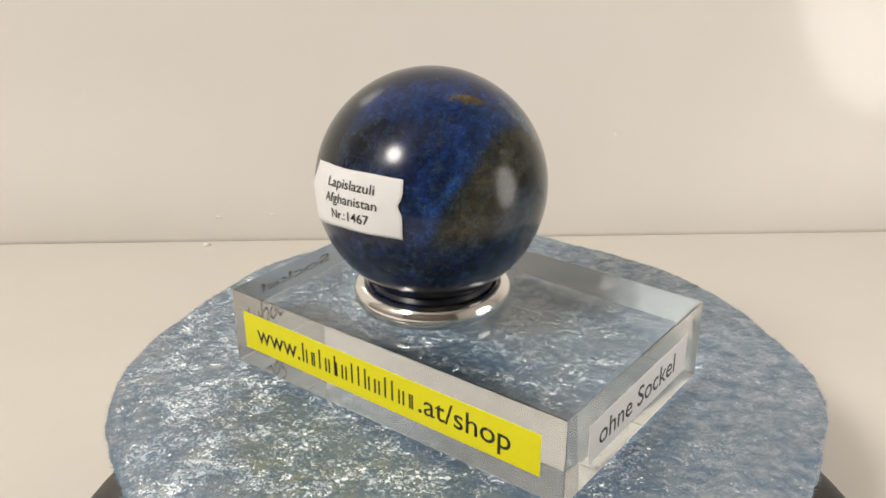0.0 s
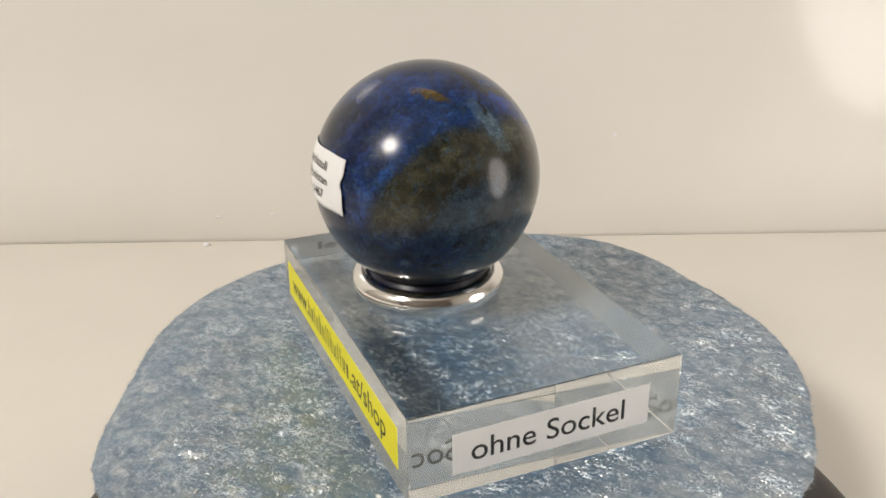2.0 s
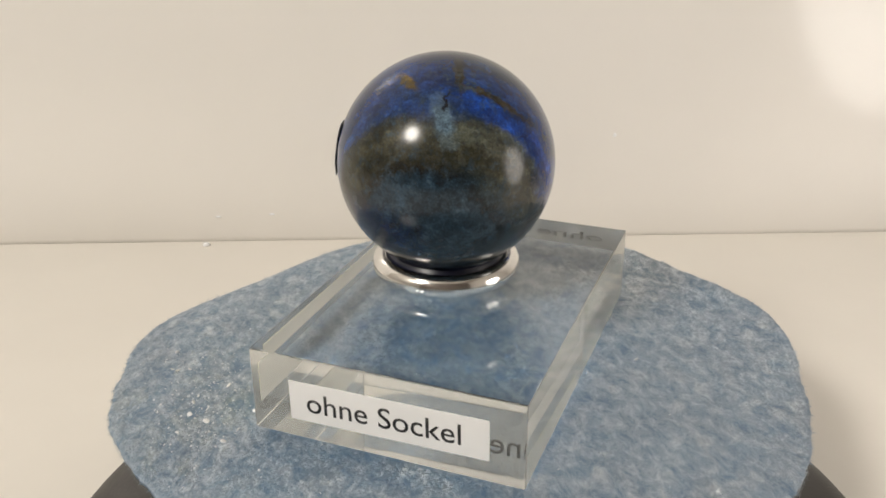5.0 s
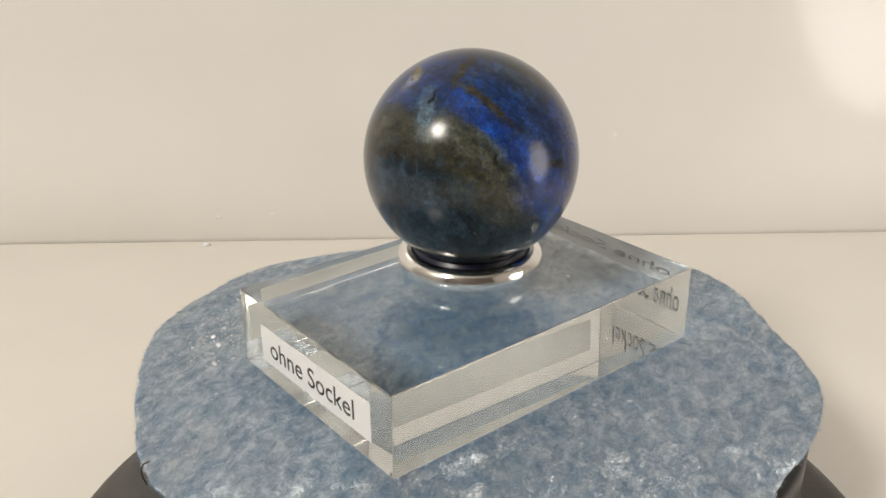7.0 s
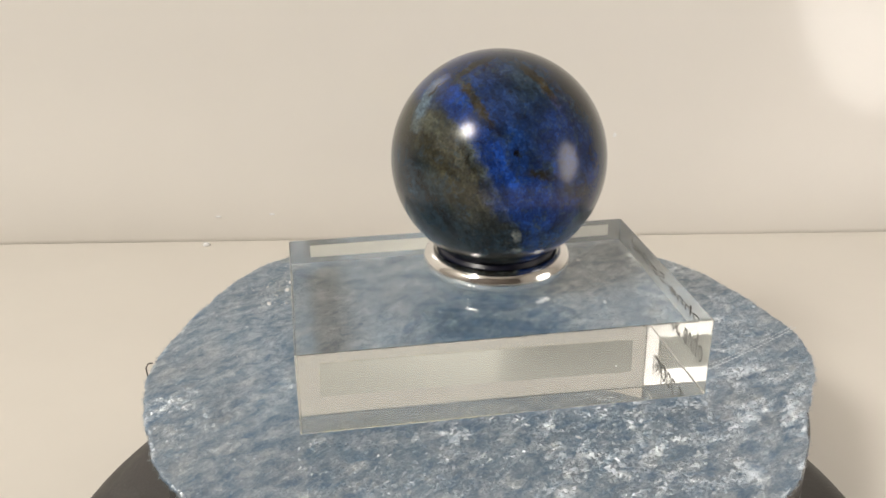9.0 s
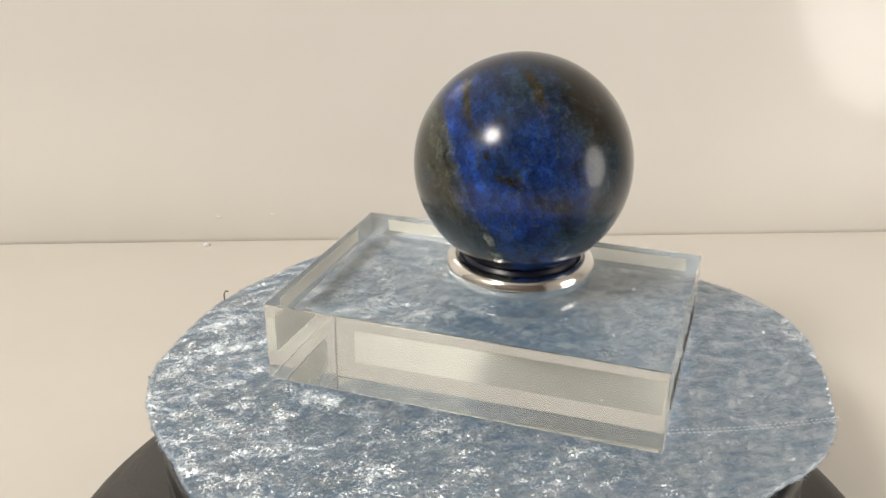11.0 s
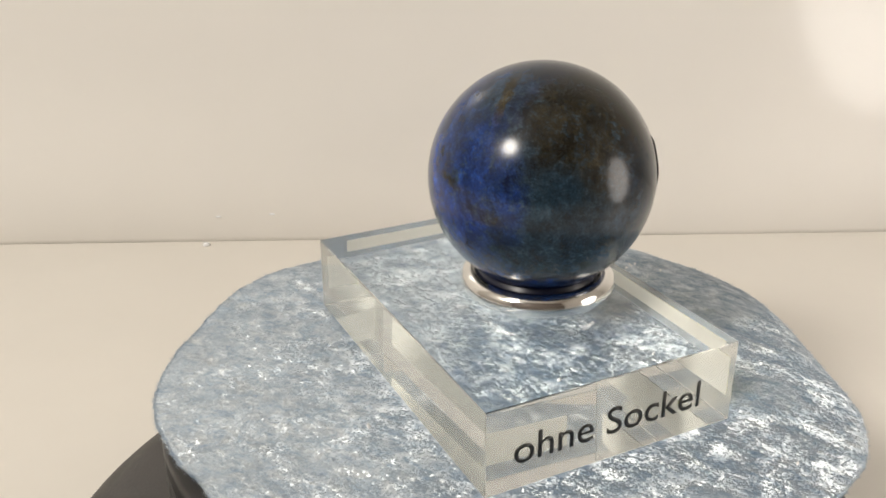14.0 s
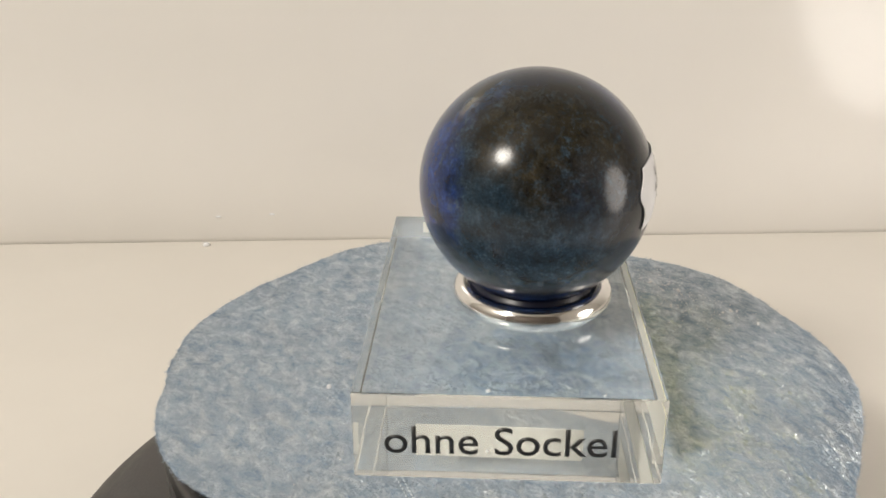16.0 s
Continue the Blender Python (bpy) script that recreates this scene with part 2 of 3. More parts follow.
    areas = [
        # middle, run, half sizes, colour, strength
        ((0.70, 0.45, -0.55), (0, 1, -0.5), (0.75, 0.50), (0.011, 0.022, 0.032), 1.1),
        ((0.30, -0.85, -0.45), (1, 0.3, 0), (0.85, 0.40), (0.005, 0.013, 0.042), 2.0),
        ((-0.45, -0.85, -0.25), (0, 0, 1), (0.8, 0.6), (0.004, 0.010, 0.045), 1.8),
        ((-0.52, -0.47, 0.71), (1, 0, 0), (0.5, 0.4), (0.006, 0.010, 0.018), 1.3),
        ((0.05, -0.45, 0.89), (1, 0.1, 0), (0.9, 0.28), (0.006, 0.026, 0.12), 1.5),
        ((0.57, -0.31, 0.76), (0.6, 0.7, 0), (0.5, 0.13), (0.010, 0.036, 0.13), 1.5),
        ((0.40, 0.88, -0.12), (-0.6, 0.35, -0.3), (0.62, 0.32), (0.006, 0.034, 0.19), 1.7),
        ((0.10, 0.96, -0.24), (-0.6, 0, -0.3), (0.42, 0.22), (0.005, 0.018, 0.13), 1.5),
        ((-0.42, 0.89, 0.15), (1, 0.5, -0.3), (0.55, 0.32), (0.014, 0.032, 0.052), 1.6),
        ((-0.45, 0.80, -0.35), (1, 0.5, 0), (0.8, 0.4), (0.012, 0.026, 0.042), 1.8),
        ((-0.15, 0.93, 0.30), (0, 0, 1), (0.5, 0.20), (0.016, 0.034, 0.062), 1.3),
        ((-0.50, 0.45, 0.74), (0.5, 0.5, -0.2), (0.58, 0.38), BROWN, 1.5),
        ((-0.82, 0.45, 0.42), (0, 0.5, 0.8), (0.60, 0.40), (0.020, 0.017, 0.010), 1.7),
        ((-0.93, 0.10, 0.0), (0, 0.5, 0.8), (0.7, 0.5), (0.010, 0.014, 0.024), 1.4),
        ((-0.75, 0.55, -0.30), (1, 0.5, 0), (0.85, 0.5), (0.012, 0.026, 0.044), 1.7),
        ((-0.12, 0.97, 0.12), (0.1, 0.1, 1), (0.50, 0.18), (0.007, 0.024, 0.11), 1.4),
        ((0.18, 0.46, 0.87), (0.3, 0.8, -0.5), (0.52, 0.30), (0.016, 0.034, 0.062), 1.2),
        ((0.36, 0.92, 0.12), (-0.4, 0.1, -0.1), (0.30, 0.06), (0.022, 0.019, 0.010), 1.9),
        ((0.12, 0.99, -0.04), (-0.4, 0.1, -0.1), (0.24, 0.08), (0.020, 0.018, 0.010), 1.8),
        ((0.31, -0.41, 0.86), (1, 0.2, 0), (0.20, 0.06), (0.090, 0.060, 0.012), 1.6),
        ((0.76, -0.20, 0.62), (0.4, 0.15, -0.8), (0.30, 0.12), PALE, 1.5),
        ((0.86, 0.02, 0.50), (0, 1, 0), (0.34, 0.13), (0.065, 0.070, 0.052), 1.5),
        ((0.63, -0.16, 0.76), (0.6, -0.5, -0.5), (0.12, 0.022), (0.004, 0.006, 0.018), 2.6),
        ((0.63, 0.26, 0.73), (0.1, 0.6, -0.35), (0.46, 0.055), (0.030, 0.025, 0.014), 1.8),
        ((0.11, 0.56, 0.81), (0, 0.42, -0.30), (0.38, 0.055), (0.028, 0.022, 0.010), 1.8),
        ((0.20, 0.93, 0.30), (0, 0.3, -0.9), (0.55, 0.30), (0.006, 0.026, 0.13), 1.4),
        ((0.40, 0.03, 0.92), (1, -0.2, -0.4), (0.32, 0.05), (0.028, 0.024, 0.014), 2.2),
        ((0.57, 0.70, -0.43), (-0.1, 0.1, -0.3), (0.10, 0.05), (0.20, 0.22, 0.21), 1.7),
        ((0.49, 0.64, -0.59), (-0.3, 0.2, -0.1), (0.08, 0.045), (0.18, 0.20, 0.19), 1.7),
        ((0.58, 0.74, 0.35), (-0.3, 0.2, -0.1), (0.05, 0.035), (0.003, 0.004, 0.010), 2.6),
    ]
    speckle = ramp(nt, noise_node(nt, co1, 11, 8, 0.8), [(0.33, grey(0.45)), (0.5, grey(0.95)), (0.67, grey(1.6))])
    for centre, along, size, c, power in areas:
        f = patch(nt, co, centre, along, size)
        f = math_node(nt, "MULTIPLY", f, math_node(nt, "MULTIPLY", speckle, 1.15 * power), clamp=True)
        colour = mix(nt, f, colour, c)
    # streaks of darker and paler stone along the beds, calcite grains, dark pits, specks of pyrite
    colour = mix(nt, 1.0, colour, ramp(nt, streak, [(0.30, grey(0.45)), (0.5, grey(1.0)), (0.70, grey(1.75))]), "MULTIPLY")
    colour = mix(nt, 1.0, colour, ramp(nt, streak_fine, [(0.30, grey(0.50)), (0.5, grey(1.0)), (0.70, grey(1.6))]), "MULTIPLY")
    colour = mix(nt, ramp(nt, fine, [(0.54, grey(0.0)), (0.72, grey(0.35))]), colour, (0.060, 0.090, 0.12))
    pits = noise_node(nt, co, 13, 7, 0.75)
    colour = mix(nt, ramp(nt, pits, [(0.34, grey(0.7)), (0.44, grey(0.0))]), colour, (0.006, 0.006, 0.008))
    mottle = ramp(nt, noise_node(nt, co1, 15, 8, 0.78, 0.3), [(0.50, grey(0.0)), (0.60, grey(0.80))])
    mottle = math_node(nt, "MULTIPLY", mottle, ramp(nt, noise_node(nt, co, 3.0, 4, 0.6), [(0.40, grey(0.3)), (0.58, grey(1.0))]))
    colour = mix(nt, mottle, colour, (0.028, 0.050, 0.072))
    gold = noise_node(nt, co1, 70, 3, 0.6)
    colour = mix(nt, math_node(nt, "MULTIPLY", ramp(nt, gold, [(0.64, grey(0.0)), (0.70, grey(0.6))]), ramp(nt, streak, [(0.48, grey(0.0)), (0.6, grey(1.0))])), colour, (0.085, 0.072, 0.032))
    grain = ramp(nt, noise_node(nt, co1, 55, 8, 0.8), [(0.3, grey(0.55)), (0.5, grey(1.0)), (0.72, grey(1.6))])
    colour = mix(nt, 1.0, colour, grain, "MULTIPLY")
    cloud = ramp(nt, noise_node(nt, co, 6.5, 7, 0.72, 0.4), [(0.3, grey(0.45)), (0.5, grey(0.92)), (0.7, grey(1.9))])
    colour = mix(nt, 1.0, colour, cloud, "MULTIPLY")
    L(colour, b.inputs["Base Color"])
    L(ramp(nt, pits, [(0.3, grey(0.16)), (0.7, grey(0.27))]), b.inputs["Roughness"])
    b.inputs["Specular IOR Level"].default_value = 0.24
    b.inputs["Coat Weight"].default_value, b.inputs["Coat Roughness"].default_value = 0.28, 0.14
    bump(nt, b, fine, 0.03, 0.0002)
    return mat


M_CHROME, M_ACRYLIC, M_VELVET, M_LAPIS = chrome(), acrylic(), velvet(), lapis()


# ---- mesh helpers ----
def mesh_object(name, bm, material, parent=None, label="", smooth=False):
    me = bpy.data.meshes.new(name)
    bm.to_mesh(me)
    bm.free()
    me.materials.append(material)
    if smooth:
        me.shade_smooth()
    ob = new(name, me)
    if parent:
        ob.parent = parent
    if label:
        ob["label"] = label
    return ob


def part(name, bm, material, parent, label="", smooth=False):
    return mesh_object(name, bm, material, parent, label, smooth)


def box(lo, hi, bevel=0.0, segments=2):
    bm = bmesh.new()
    mid = [(a + b) / 2 for a, b in zip(lo, hi)]
    size = [b - a for a, b in zip(lo, hi)]
    bmesh.ops.create_cube(bm, size=1, matrix=Matrix.Translation(mid) @ Matrix.Diagonal((*size, 1)))
    if bevel:
        bmesh.ops.bevel(bm, geom=bm.edges[:], offset=bevel, segments=segments, affect="EDGES", profile=0.5)
    return bm


def lathe(profile, steps=160):
    """A body of revolution round z from (radius, height) pairs."""
    bm = bmesh.new()
    rings = []
    for r, z in profile:
        rings.append([bm.verts.new((r * math.cos(2 * math.pi * i / steps), r * math.sin(2 * math.pi * i / steps), z)) for i in range(steps)])
    for a, b in zip(rings, rings[1:]):
        for i in range(steps):
            j = (i + 1) % steps
            bm.faces.new((a[i], a[j], b[j], b[i]))
    return bm, rings


def letters(body, width, height, depth, spacing=1.0):
    """A bmesh of the words, laid in x and y round the origin, stretched to that width and to that height of its tallest letter."""
    cu = bpy.data.curves.new("letters", "FONT")
    cu.body, cu.size, cu.extrude, cu.resolution_u, cu.space_character, cu.offset = body, 1.0, 0.0, 5, spacing, 0.004
    ob = new("letters", cu)
    dg = bpy.context.evaluated_depsgraph_get()
    dg.update()
    me = bpy.data.meshes.new_from_object(ob.evaluated_get(dg))
    bm = bmesh.new()
    bm.from_mesh(me)
    bpy.data.objects.remove(ob)
    bpy.data.meshes.remove(me)
    bpy.data.curves.remove(cu)
    xs, ys = [v.co.x for v in bm.verts], [v.co.y for v in bm.verts]
    x0, x1, y1 = min(xs), max(xs), max(ys)
    for v in bm.verts:
        v.co = ((v.co.x - (x0 + x1) / 2) * width / (x1 - x0), v.co.y * height / y1 - height / 2, 0)
    if depth:
        geom = bmesh.ops.extrude_face_region(bm, geom=bm.faces[:])["geom"]
        bmesh.ops.translate(bm, verts=[g for g in geom if isinstance(g, bmesh.types.BMVert)], vec=(0, 0, depth))
        bmesh.ops.recalc_face_normals(bm, faces=bm.faces[:])
    return bm


# ---- the setting ----
TABLE_Z = -0.052
WALL = pose(-0.0215, 0.2150, 0, 0, 0, 4.08)   # the foot of the back wall; its face looks to -y


def setting(name, bm, material, m=None, smooth=False):
    ob = mesh_object(name, bm, material, smooth=smooth)
    if m:
        ob.matrix_world = m
    return tagged(ob, kind="structure")


tagged(setting("table_top", box((-0.795, -0.60, TABLE_Z - 0.03), (0.795, 0.27, TABLE_Z), 0.002), M_TABLE), "cream white smooth table top", "table")



def panel():
    """The back panel: its lower front edge is rounded over."""
    bm = bmesh.new()
    foot = [(0.10, 1.76), (0.0, 1.76)]
    foot += [(0.010 * k ** 3, 0.056 * (1 - k)) for k in [i / 20 for i in range(21)]]
    foot.append((0.10, 0.0))
    ends = [[bm.verts.new((x, y, z)) for y, z in foot] for x in (-1.28, 1.28)]
    for i in range(len(foot)):
        j = (i + 1) % len(foot)
        face = bm.faces.new((ends[0][i], ends[0][j], ends[1][j], ends[1][i]))
        face.smooth = 2 <= i < len(foot) - 2
    for end in ends:   # end caps on their own corners, so that the foot's shading stays even
        bm.faces.new([bm.verts.new(v.co) for v in end])
    bmesh.ops.recalc_face_normals(bm, faces=bm.faces[:])
    return bm


# the back panel leans back a little
tagged(setting("wall_back", panel(), M_WALL, WALL @ pose(0, -0.0080, TABLE_Z + 0.0003, -3.5)), "cream white glossy back panel", "wall")

# unseen room added round the table; dark front and floor give dim reflections
for name, lo, hi in (("wall_left", (-1.40, -1.7, -0.8), (-1.30, 0.5, 1.7)), ("wall_right", (1.30, -1.7, -0.8), (1.40, 0.5, 1.7)),
                     ("wall_front", (-1.4, -1.8, -0.8), (1.4, -1.7, 1.7)), ("floor", (-1.4, -1.8, -0.9), (1.4, 0.5, -0.8)),
                     ("wall_rear", (-1.4, 0.5, -0.8), (1.4, 0.6, 1.7)), ("ceiling", (-1.4, -1.8, 1.7), (1.4, 0.6, 1.8))):
    setting(name, box(lo, hi), M_SHADED_ROOM if name in ("wall_front", "floor") else M_ROOM)

# ---- small pale grains: glints on the panel, a crumb at its foot ----
def crumb(name, size, seed):
    """A small irregular grain."""
    bm = bmesh.new()
    bmesh.ops.create_icosphere(bm, subdivisions=2, radius=1.0)
    for v in bm.verts:
        k = 1 + 0.35 * noise.noise(v.co * 1.7 + Vector((seed, 0, 0)))
        v.co = Vector((v.co.x * size[0], v.co.y * size[1], v.co.z * size[2])) * k
    return mesh_object(name, bm, M_LINT, smooth=True)


grain = tagged(crumb("white_crumb", (0.0022, 0.0014, 0.0012), 3.1), "small white crumb on the table at the panel's foot", "crumb")
grain.matrix_world = pose(-0.1474, 0.2020, TABLE_Z + 0.0009)
# flattened pale grains modelled where the glossy panel shows small glints
for at, size in (((-0.1185, -0.0037, -0.0356), (0.0016, 0.0004, 0.0006)), ((-0.0902, -0.0038, -0.0345), (0.0016, 0.0004, 0.0006)), ((0.0883, -0.0044, 0.0068), (0.0010, 0.0003, 0.0012))):
    fleck = tagged(crumb("glint_fleck", size, at[0] * 90), "tiny pale fleck in place of a glint on the glossy panel", "fleck", group="flecks on the panel")
    fleck.matrix_world = WALL @ pose(*at, -3.5)

# ---- the turntable: a still housing and a black platter that turns ----
housing = tagged(new("turntable"), "dark grey electric turntable with a black platter on the table", "turntable")
housing.location = (-0.003, -0.0348, TABLE_Z)
bm, rings = lathe([(0.002, 0.0), (0.118, 0.0), (0.119, 0.001), (0.1190, 0.009), (0.1184, 0.0118), (0.1166, 0.0136), (0.1120, 0.0146), (0.060, 0.0156), (0.002, 0.0156)], 180)
bm.faces.new(rings[0][::-1]), bm.faces.new(rings[-1])
part("shell", bm, M_BASE, housing, smooth=True)
bm, rings = lathe([(0.030, 0.0156), (0.030, 0.0285)], 64)
bm.faces.new(rings[0][::-1]), bm.faces.new(rings[-1])
part("spindle", bm, M_PLATTER, housing)

TURNING = []   # things on the platter and their places on it


def turning(ob, m):
    TURNING.append((ob, m))
    ob.matrix_world = m
    return ob


bm, rings = lathe([(0.004, 0.0), (0.0945, 0.0), (0.0958, 0.0008), (0.0958, 0.0075), (0.0950, 0.0080), (0.0950, 0.0092), (0.0958, 0.0097), (0.0958, 0.0180), (0.0948, 0.0192), (0.004, 0.0192)], 180)
bm.faces.new(rings[0][::-1]), bm.faces.new(rings[-1])
platter = part("platter", bm, M_PLATTER, housing, "black round platter", smooth=True)
PLATTER = (0.003, 0.0348, -0.0225 - TABLE_Z)
platter.matrix_local = pose(*PLATTER)

# ---- the velvet cloth ----
EDGE_R = [0.1023, -0.00474, -0.00647, 0.0002, 0.00199, 9e-05, -4e-05, 0.00049, -0.00064, -0.00062, 0.00026, 3e-05, 0.00025, -0.00039, -0.00101, 0.00081, 0.00036, 0.00023, -0.00014, -0.00031, -0.00034]
EDGE_Z = [-0.00101, 0.00052, 0.00338, -0.00117, -0.00174, 0.00031, 0.00064, 0.00091, -0.00039, 0.00016, -0.00024]


def wave(c, a):
    return c[0] + sum(c[2 * k - 1] * math.cos(k * a) + c[2 * k] * math.sin(k * a) for k in range(1, (len(c) + 1) // 2))


def cloth_radius(a):
    """The cut edge of the cloth, uneven as scissors left it."""
    return wave(EDGE_R, a) + 0.0008 * noise.noise((9 * math.cos(a), 9 * math.sin(a), 0.3)) + 0.0005 * noise.noise((40 * math.cos(a), 40 * math.sin(a), 4.3))


def cloth_height(x, y):
    """The cloth's upper face: flat where the block lies, lifted or drooping to the edge."""
    r, a = math.hypot(x, y), math.atan2(y, x)
    edge = wave(EDGE_Z, a)
    w = max(0.0, (r / wave(EDGE_R, a) - 0.68) / 0.32)
    wavy = min(1.0, max(0.0, (r - 0.055) / 0.04))
    z = -0.0003 + edge * (w ** 2 if edge > 0 else w ** 3) - wavy * 0.0004 * (1 + noise.noise((x * 45, y * 45, 1.7)))
    return z + 0.0002 * noise.noise((x * 210, y * 210, 7.1))


cloth = tagged(new("velvet_cloth"), "light blue crushed velvet cloth with cut edges on the platter", "cloth")
bm = bmesh.new()
RINGS, STEPS = 72, 320
layers = []
for k in range(2):
    grid = []
    for i in range(1, RINGS + 1):
        row = []
        for j in range(STEPS):
            a = 2 * math.pi * j / STEPS
            r = cloth_radius(a) * (i / RINGS) ** 0.8
            x, y = r * math.cos(a), r * math.sin(a)
            row.append(bm.verts.new((x, y, cloth_height(x, y) - 0.0012 * k)))
        grid.append(row)
    for i in range(RINGS - 1):
        for j in range(STEPS):
            n = (j + 1) % STEPS
            q = (grid[i][j], grid[i + 1][j], grid[i + 1][n], grid[i][n])
            bm.faces.new(q if k == 0 else q[::-1])
    bm.faces.new(grid[0] if k == 0 else grid[0][::-1])
    layers.append(grid)
for j in range(STEPS):
    n = (j + 1) % STEPS
    bm.faces.new((layers[0][-1][j], layers[1][-1][j], layers[1][-1][n], layers[0][-1][n]))
part("fabric", bm, M_VELVET, cloth, smooth=True)

# loose pile along the cut edge
rnd = random.Random(5)
bm = bmesh.new()
for _ in range(6500):
    a = rnd.uniform(0, 2 * math.pi)
    r = cloth_radius(a) - rnd.uniform(0, 0.0008)
    base = Vector((r * math.cos(a), r * math.sin(a), 0))
    base.z = cloth_height(base.x, base.y) - rnd.uniform(0, 0.0011)
    way = Vector((math.cos(a + rnd.gauss(0, 0.6)), math.sin(a + rnd.gauss(0, 0.6)), rnd.gauss(0.15, 0.5))).normalized() * rnd.uniform(0.0006, 0.0017)
    side = Vector((-math.sin(a), math.cos(a), rnd.gauss(0, 0.5))).normalized() * 0.00008
    bm.faces.new([bm.verts.new(p) for p in (base - side, base + side, base + way)])
tagged(part("frayed_edge", bm, M_VELVET, cloth), kind="stuff")

# the seam: two rows of stitches across the cloth
seam0, seam1 = Vector((-0.036, 0.0500, 0)), Vector((-0.0835, 0.0600, 0))
along = (seam1 - seam0).normalized()
across = Vector((-along.y, along.x, 0))
bm = bmesh.new()
count = 34
for row in (-0.0007, 0.0007):
    for i in range(count):
        c = seam0.lerp(seam1, (i + 0.5) / count) + across * row
        c.z = cloth_height(c.x, c.y) + 0.0004
        m = Matrix.Translation(c) @ Matrix.Rotation(math.atan2(along.y, along.x) + 0.25 * (1 if row > 0 else -1), 4, "Z") @ Matrix.Diagonal((0.00105, 0.00030, 0.00022, 1))
        bmesh.ops.create_icosphere(bm, subdivisions=1, radius=0.6, matrix=m)
part("seam", bm, M_THREAD, cloth, "pale double row of stitches")

# a dark loose thread hanging from the edge
cu = bpy.data.curves.new("thread", "CURVE")
cu.dimensions, cu.bevel_depth, cu.bevel_resolution = "3D", 0.00022, 2
sp = cu.splines.new("POLY")
pts = [(0.0716, -0.0712, -0.0006), (0.0726, -0.0722, -0.0008), (0.0732, -0.0729, -0.0024), (0.0731, -0.0728, -0.0050), (0.0726, -0.0722, -0.0074)]
sp.points.add(len(pts) - 1)
for q, c in zip(sp.points, pts):
    q.co = (*c, 1)
thread = new("loose_thread", cu)
thread.parent = cloth
cu.materials.append(M_DARK_THREAD)
thread["label"] = "dark loose thread"
turning(cloth, pose(0, 0, 0))

# ---- the acrylic block with its printed tapes ----
BL, BW, BH = 0.1150, 0.0763, 0.0244
block = tagged(new("acrylic_block"), "clear acrylic block with printed label tapes on the cloth", "display block")
block_body = part("body", box((-BL / 2, -BW / 2, 0), (BL / 2, BW / 2, BH), 0.00035, 2), M_ACRYLIC, block)
block_body.visible_shadow = False


def upright(x, y, z, turn):
    """From letters in x and y to a standing face that looks out of the block."""
    return pose(x, y, z, 90, 0, turn)


def tape(name, width, height, material, m, label):
    """A strip of tape: a coloured face outside, its pale glue side bonded to the block."""
    ob = part(name, box((-width / 2, -height / 2, -0.00002), (width / 2, height / 2, 0.00010), 0.00004, 1), material, block, label)
    ob.matrix_local = m
    part("adhesive", box((-width / 2 + 0.00002, -height / 2 + 0.00002, -0.00014), (width / 2 - 0.00002, height / 2 - 0.00002, -0.00003)), M_GLUE, ob, "pale glue side of the tape")
    return ob


def printed(parent, body_text, width, height, x, y, lift=0.00010, depth=0.00003, spacing=1.0):
    ob = part("lettering", letters(body_text, width, height, depth, spacing), M_INK, parent)
    ob.matrix_local = pose(x, y, lift)
    return ob


yellow = tape("yellow_tape", 0.1037, 0.0120, M_YELLOW, upright(-0.0011, -BW / 2, 0.0122, 0) @ pose(0, 0, 0, 0, 0, -0.25), "yellow tape with a web address in black")
printed(yellow, "www.", 0.0178, 0.0040, -0.0376, -0.0006)
printed(yellow, ".at/shop", 0.0288, 0.0062, 0.0290, 0.0006)
# the shop's name: a bar for each letter
x = -0.0277
for width, tall in ((21, 1), (15, 0), (9, 1), (20, 0), (13, 1), (22, 0), (9, 1), (9, 1), (21, 1), (22, 0), (9, 1), (9, 1), (22, 0), (15, 0)):
    w = width * 0.000094
    for left in ((x, x + w - 0.0006) if width > 12 else (x,)):
        part("bar", box((left, -0.0026, 0.0001), (left + 0.0006, 0.0036 if tall and left == x else 0.0018, 0.00013)), M_INK, yellow)
    x += w + 0.00156

white = tape("white_tape", 0.0555, 0.0117, M_TAPE, upright(BL / 2, 0.0010, 0.0117, 90) @ pose(0, 0, 0, 0, 0, 0.7), "white tape with two black words")
printed(white, "ohne Sockel", 0.0431, 0.0060, -0.0012, 0.0002)

clear = part("clear_tape_print", letters("ohne Sockel", 0.0567, 0.0079, 0.00016), M_INK, block, "two black words on clear tape")
clear.matrix_local = upright(-BL / 2 + 0.00006, 0.0019, 0.0116, -90) @ pose(0, 0, 0, 0, 0, 0.3)
turning(block, pose(-0.0054, -0.0049, 0.0003, 0, 0, -35.41))

# ---- the chrome ring and the ball ----
BALL = Vector((-0.01436, -0.0073, 0.0599))
BR = 0.03183
ring = tagged(new("chrome_ring"), "polished chrome ring stand on the acrylic block", "ring stand")
profile = [(0.0172, 0.0002), (0.0200, 0.0)]
profile += [(0.0192 + 0.0034 * math.sin(a), 0.0036 - 0.0036 * math.cos(a)) for a in [radians(20 * i) for i in range(1, 10)]]
profile += [(0.0183, 0.0066), (0.0176, 0.0056), (0.0172, 0.0002)]
bm, rings = lathe(profile, 128)
part("lip", bm, M_CHROME, ring, smooth=True)
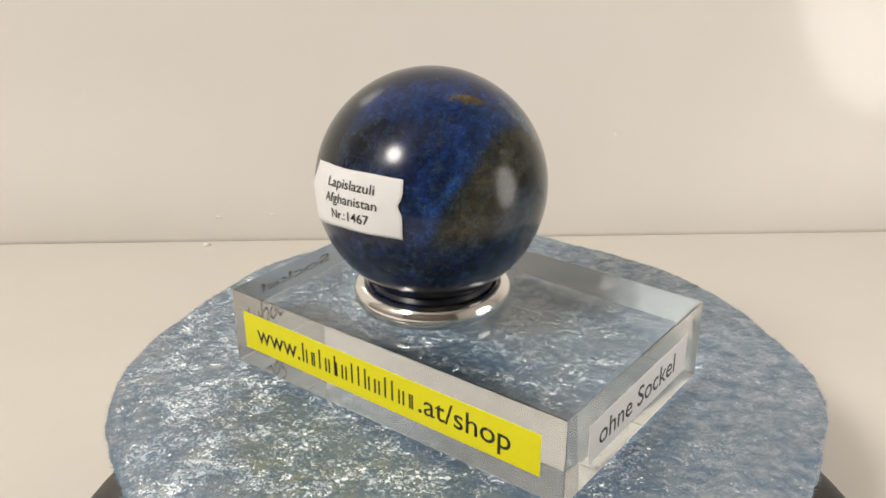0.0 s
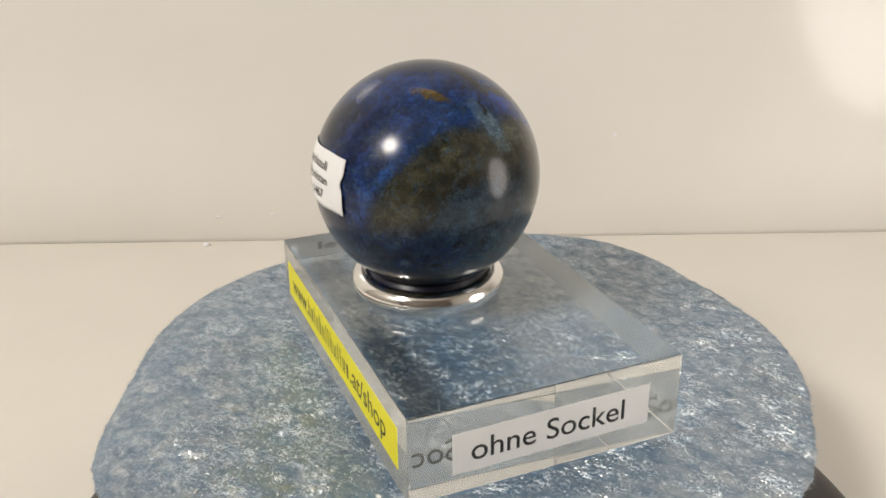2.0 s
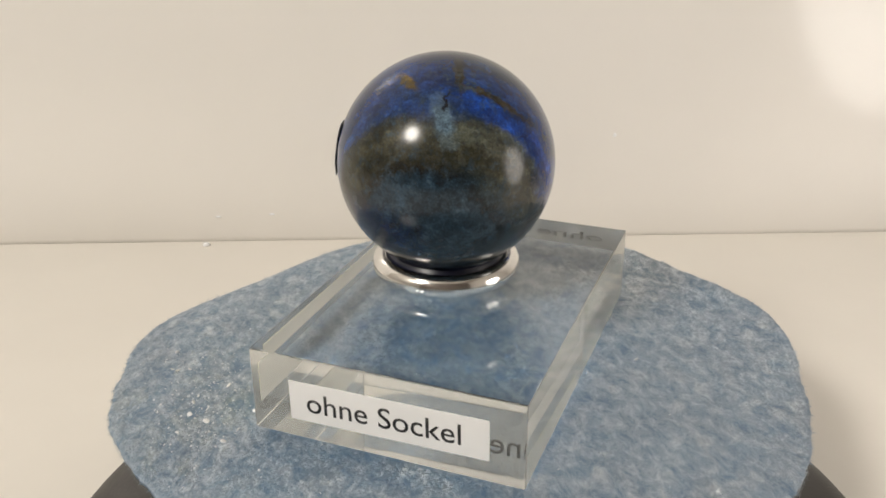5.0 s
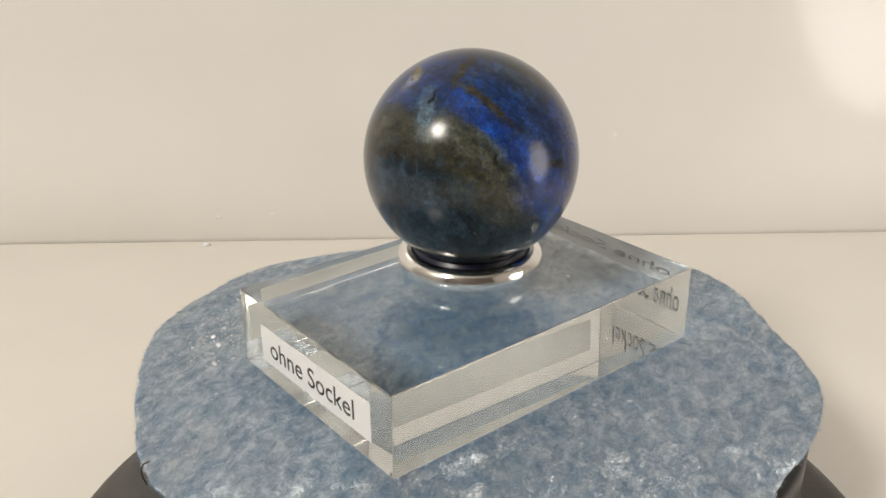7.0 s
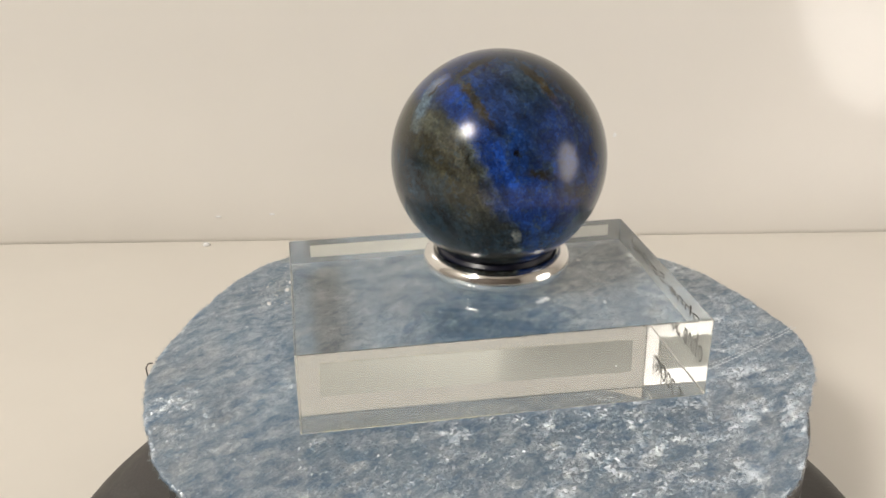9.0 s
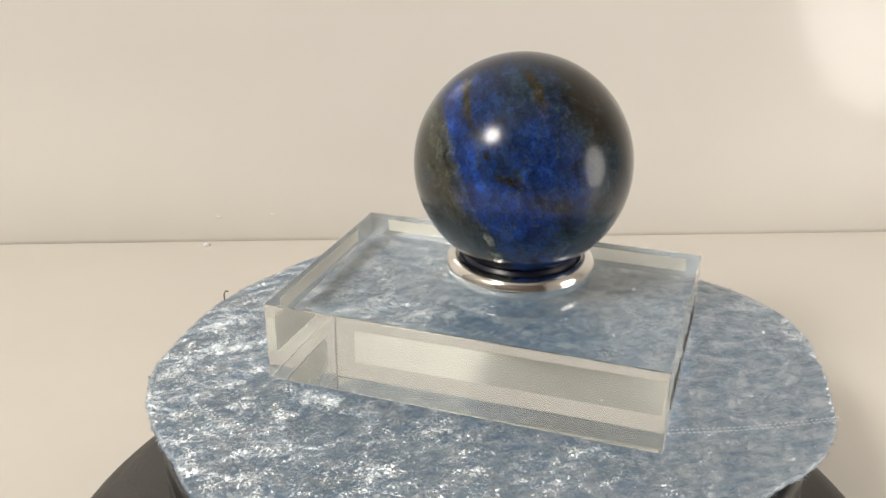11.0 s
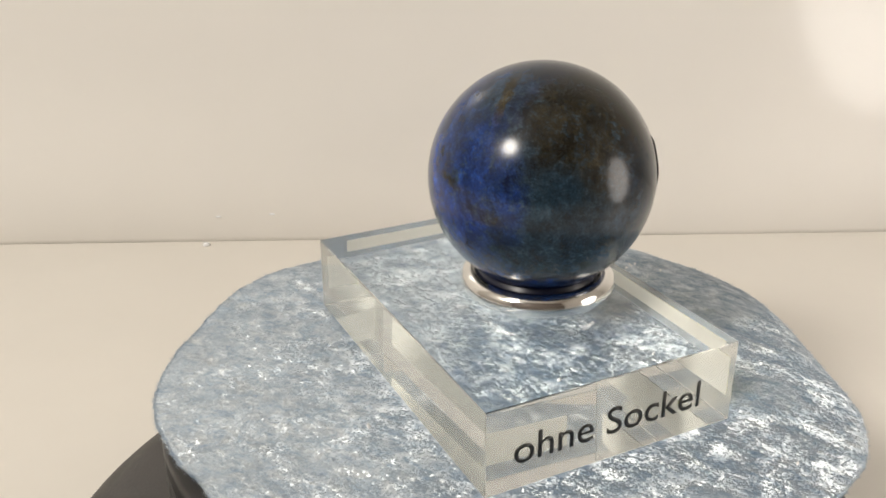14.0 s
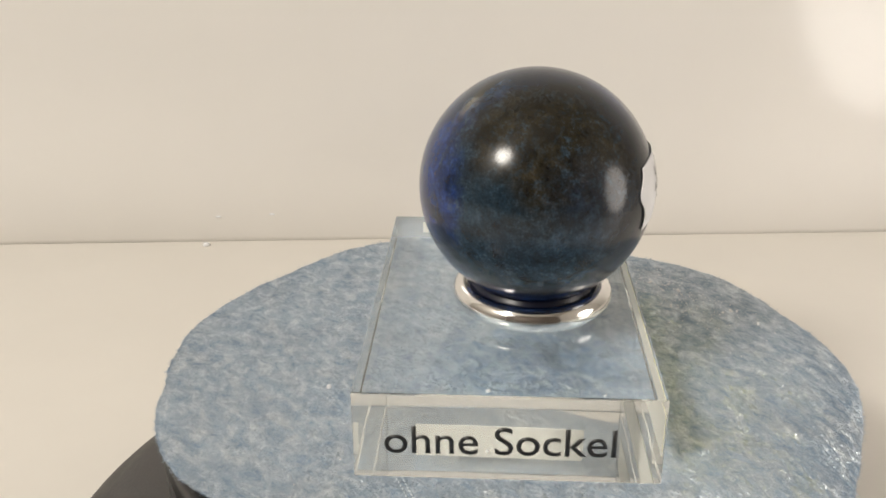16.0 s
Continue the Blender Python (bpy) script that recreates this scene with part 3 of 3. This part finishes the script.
bm, rings = lathe([(0.0172, 0.0006), (0.0175, 0.0050), (0.0178, 0.0059), (0.0178, 0.0063), (0.0175, 0.0068), (0.0170, 0.0076), (0.0166, 0.0082), (0.0160, 0.0076), (0.0164, 0.0030), (0.0172, 0.0006)], 128)
part("seat_cup", bm, M_CUP, ring, "dark glossy cup inside the chrome lip", smooth=True)
turning(ring, pose(BALL.x, BALL.y, BH + 0.0004))

ball = tagged(new("stone_ball"), "polished dark blue lapis lazuli ball with a paper label", "stone ball")
bm = bmesh.new()
bmesh.ops.create_uvsphere(bm, u_segments=128, v_segments=80, radius=BR)
part("ball", bm, M_LAPIS, ball, smooth=True)


def on_ball(u, v, lift):
    """A place on the paper slip: u along it, v up it, both from 0 to 1."""
    az = radians(-162.0 + 62.0 * u)
    el = radians((1 - v) * (-12.0 + 16.0 * u - 10.2 * u * u) + v * (18.3 + 10.0 * u - 7.2 * u * u))
    stand = 0.0002 + 0.0001 * max(0.0, 0.16 - u) / 0.16 + 0.0003 * max(0.0, u - 0.85) / 0.15 + 0.00012 * math.sin(7 * u + 4 * v) ** 2
    r = BR + stand + lift
    return Vector((r * math.cos(el) * math.cos(az), r * math.cos(el) * math.sin(az), r * math.sin(el)))


bm = bmesh.new()
NU, NV = 40, 20
faces = []
for lift in (0.0, 0.00012):
    grid = []
    for i in range(NU + 1):
        row = []
        for j in range(NV + 1):
            v = j / NV
            left, right = 0.07 - 0.08 * math.exp(-((v - 0.62) / 0.2) ** 2), 1.0 - 0.032 * math.exp(-((v - 0.56) / 0.11) ** 2)
            row.append(bm.verts.new(on_ball(left + (right - left) * i / NU, v + 0.012 * math.sin(11 * i / NU) * (v - 0.5), lift)))
        grid.append(row)
    for i in range(NU):
        for j in range(NV):
            bm.faces.new((grid[i][j], grid[i + 1][j], grid[i + 1][j + 1], grid[i][j + 1]))
    faces.append(grid)
rim = [(i, 0) for i in range(NU)] + [(NU, j) for j in range(NV)] + [(i, NV) for i in range(NU, 0, -1)] + [(0, j) for j in range(NV, 0, -1)]
for (i, j), (k, l) in zip(rim, rim[1:] + rim[:1]):
    bm.faces.new((faces[0][i][j], faces[0][k][l], faces[1][k][l], faces[1][i][j]))
bmesh.ops.recalc_face_normals(bm, faces=bm.faces[:])
slip = part("paper_label", bm, M_PAPER, ball, "creased white paper label with black print", smooth=True)
for text, u, v, w, h in (("Lapislazuli", 0.545, 0.750, 0.47, 0.155), ("Afghanistan", 0.545, 0.500, 0.52, 0.155), ("Nr.:1467", 0.552, 0.238, 0.37, 0.155)):
    bm = letters(text, w, h, 0)
    for vert in bm.verts:
        vert.co = on_ball(u + vert.co.x, v + vert.co.y, 0.00034)
    part("lettering", bm, M_INK, slip)
turning(ball, pose(*BALL))

# ---- white flakes strewn on the cloth ----
rnd = random.Random(11)
bm = bmesh.new()
for i in range(460):
    if i < 400:
        x, y = rnd.gauss(0.002, 0.017), rnd.gauss(-0.0835, 0.0075)
    else:
        a, r = rnd.uniform(0, 2 * math.pi), 0.1 * math.sqrt(rnd.random())
        x, y = r * math.cos(a), r * math.sin(a)
    if math.hypot(x, y) > cloth_radius(math.atan2(y, x)) - 0.002:
        continue
    s = rnd.uniform(0.00012, 0.00040) if rnd.random() < 0.96 else rnd.uniform(0.0006, 0.0011)
    m = Matrix.Translation((x, y, cloth_height(x, y) + 0.25 * s)) @ Euler((rnd.gauss(0, 0.5), rnd.gauss(0, 0.5), rnd.uniform(0, 6.3))).to_matrix().to_4x4() @ Matrix.Diagonal((s, s * rnd.uniform(0.5, 1), s * 0.3, 1))
    bmesh.ops.create_icosphere(bm, subdivisions=1, radius=1.0, matrix=m)
flakes = tagged(mesh_object("flakes", bm, M_LINT), "tiny white flakes strewn on the cloth", "flakes", kind="stuff")
turning(flakes, pose(0, 0, 0))


def motions():
    """The platter turns clockwise at about 14.7 degrees a second, with all that lies on it."""
    times = [0.5 * i for i in range(33)]
    turns = [(t, -14.7175 * t + 0.00754 * (t - 8) ** 2) for t in times]
    walk(platter, [(t, pose(*PLATTER, 0, 0, a)) for t, a in turns])
    for thing, place in TURNING:
        walk(thing, [(t, pose(0, 0, 0, 0, 0, a) @ place) for t, a in turns])


motions()
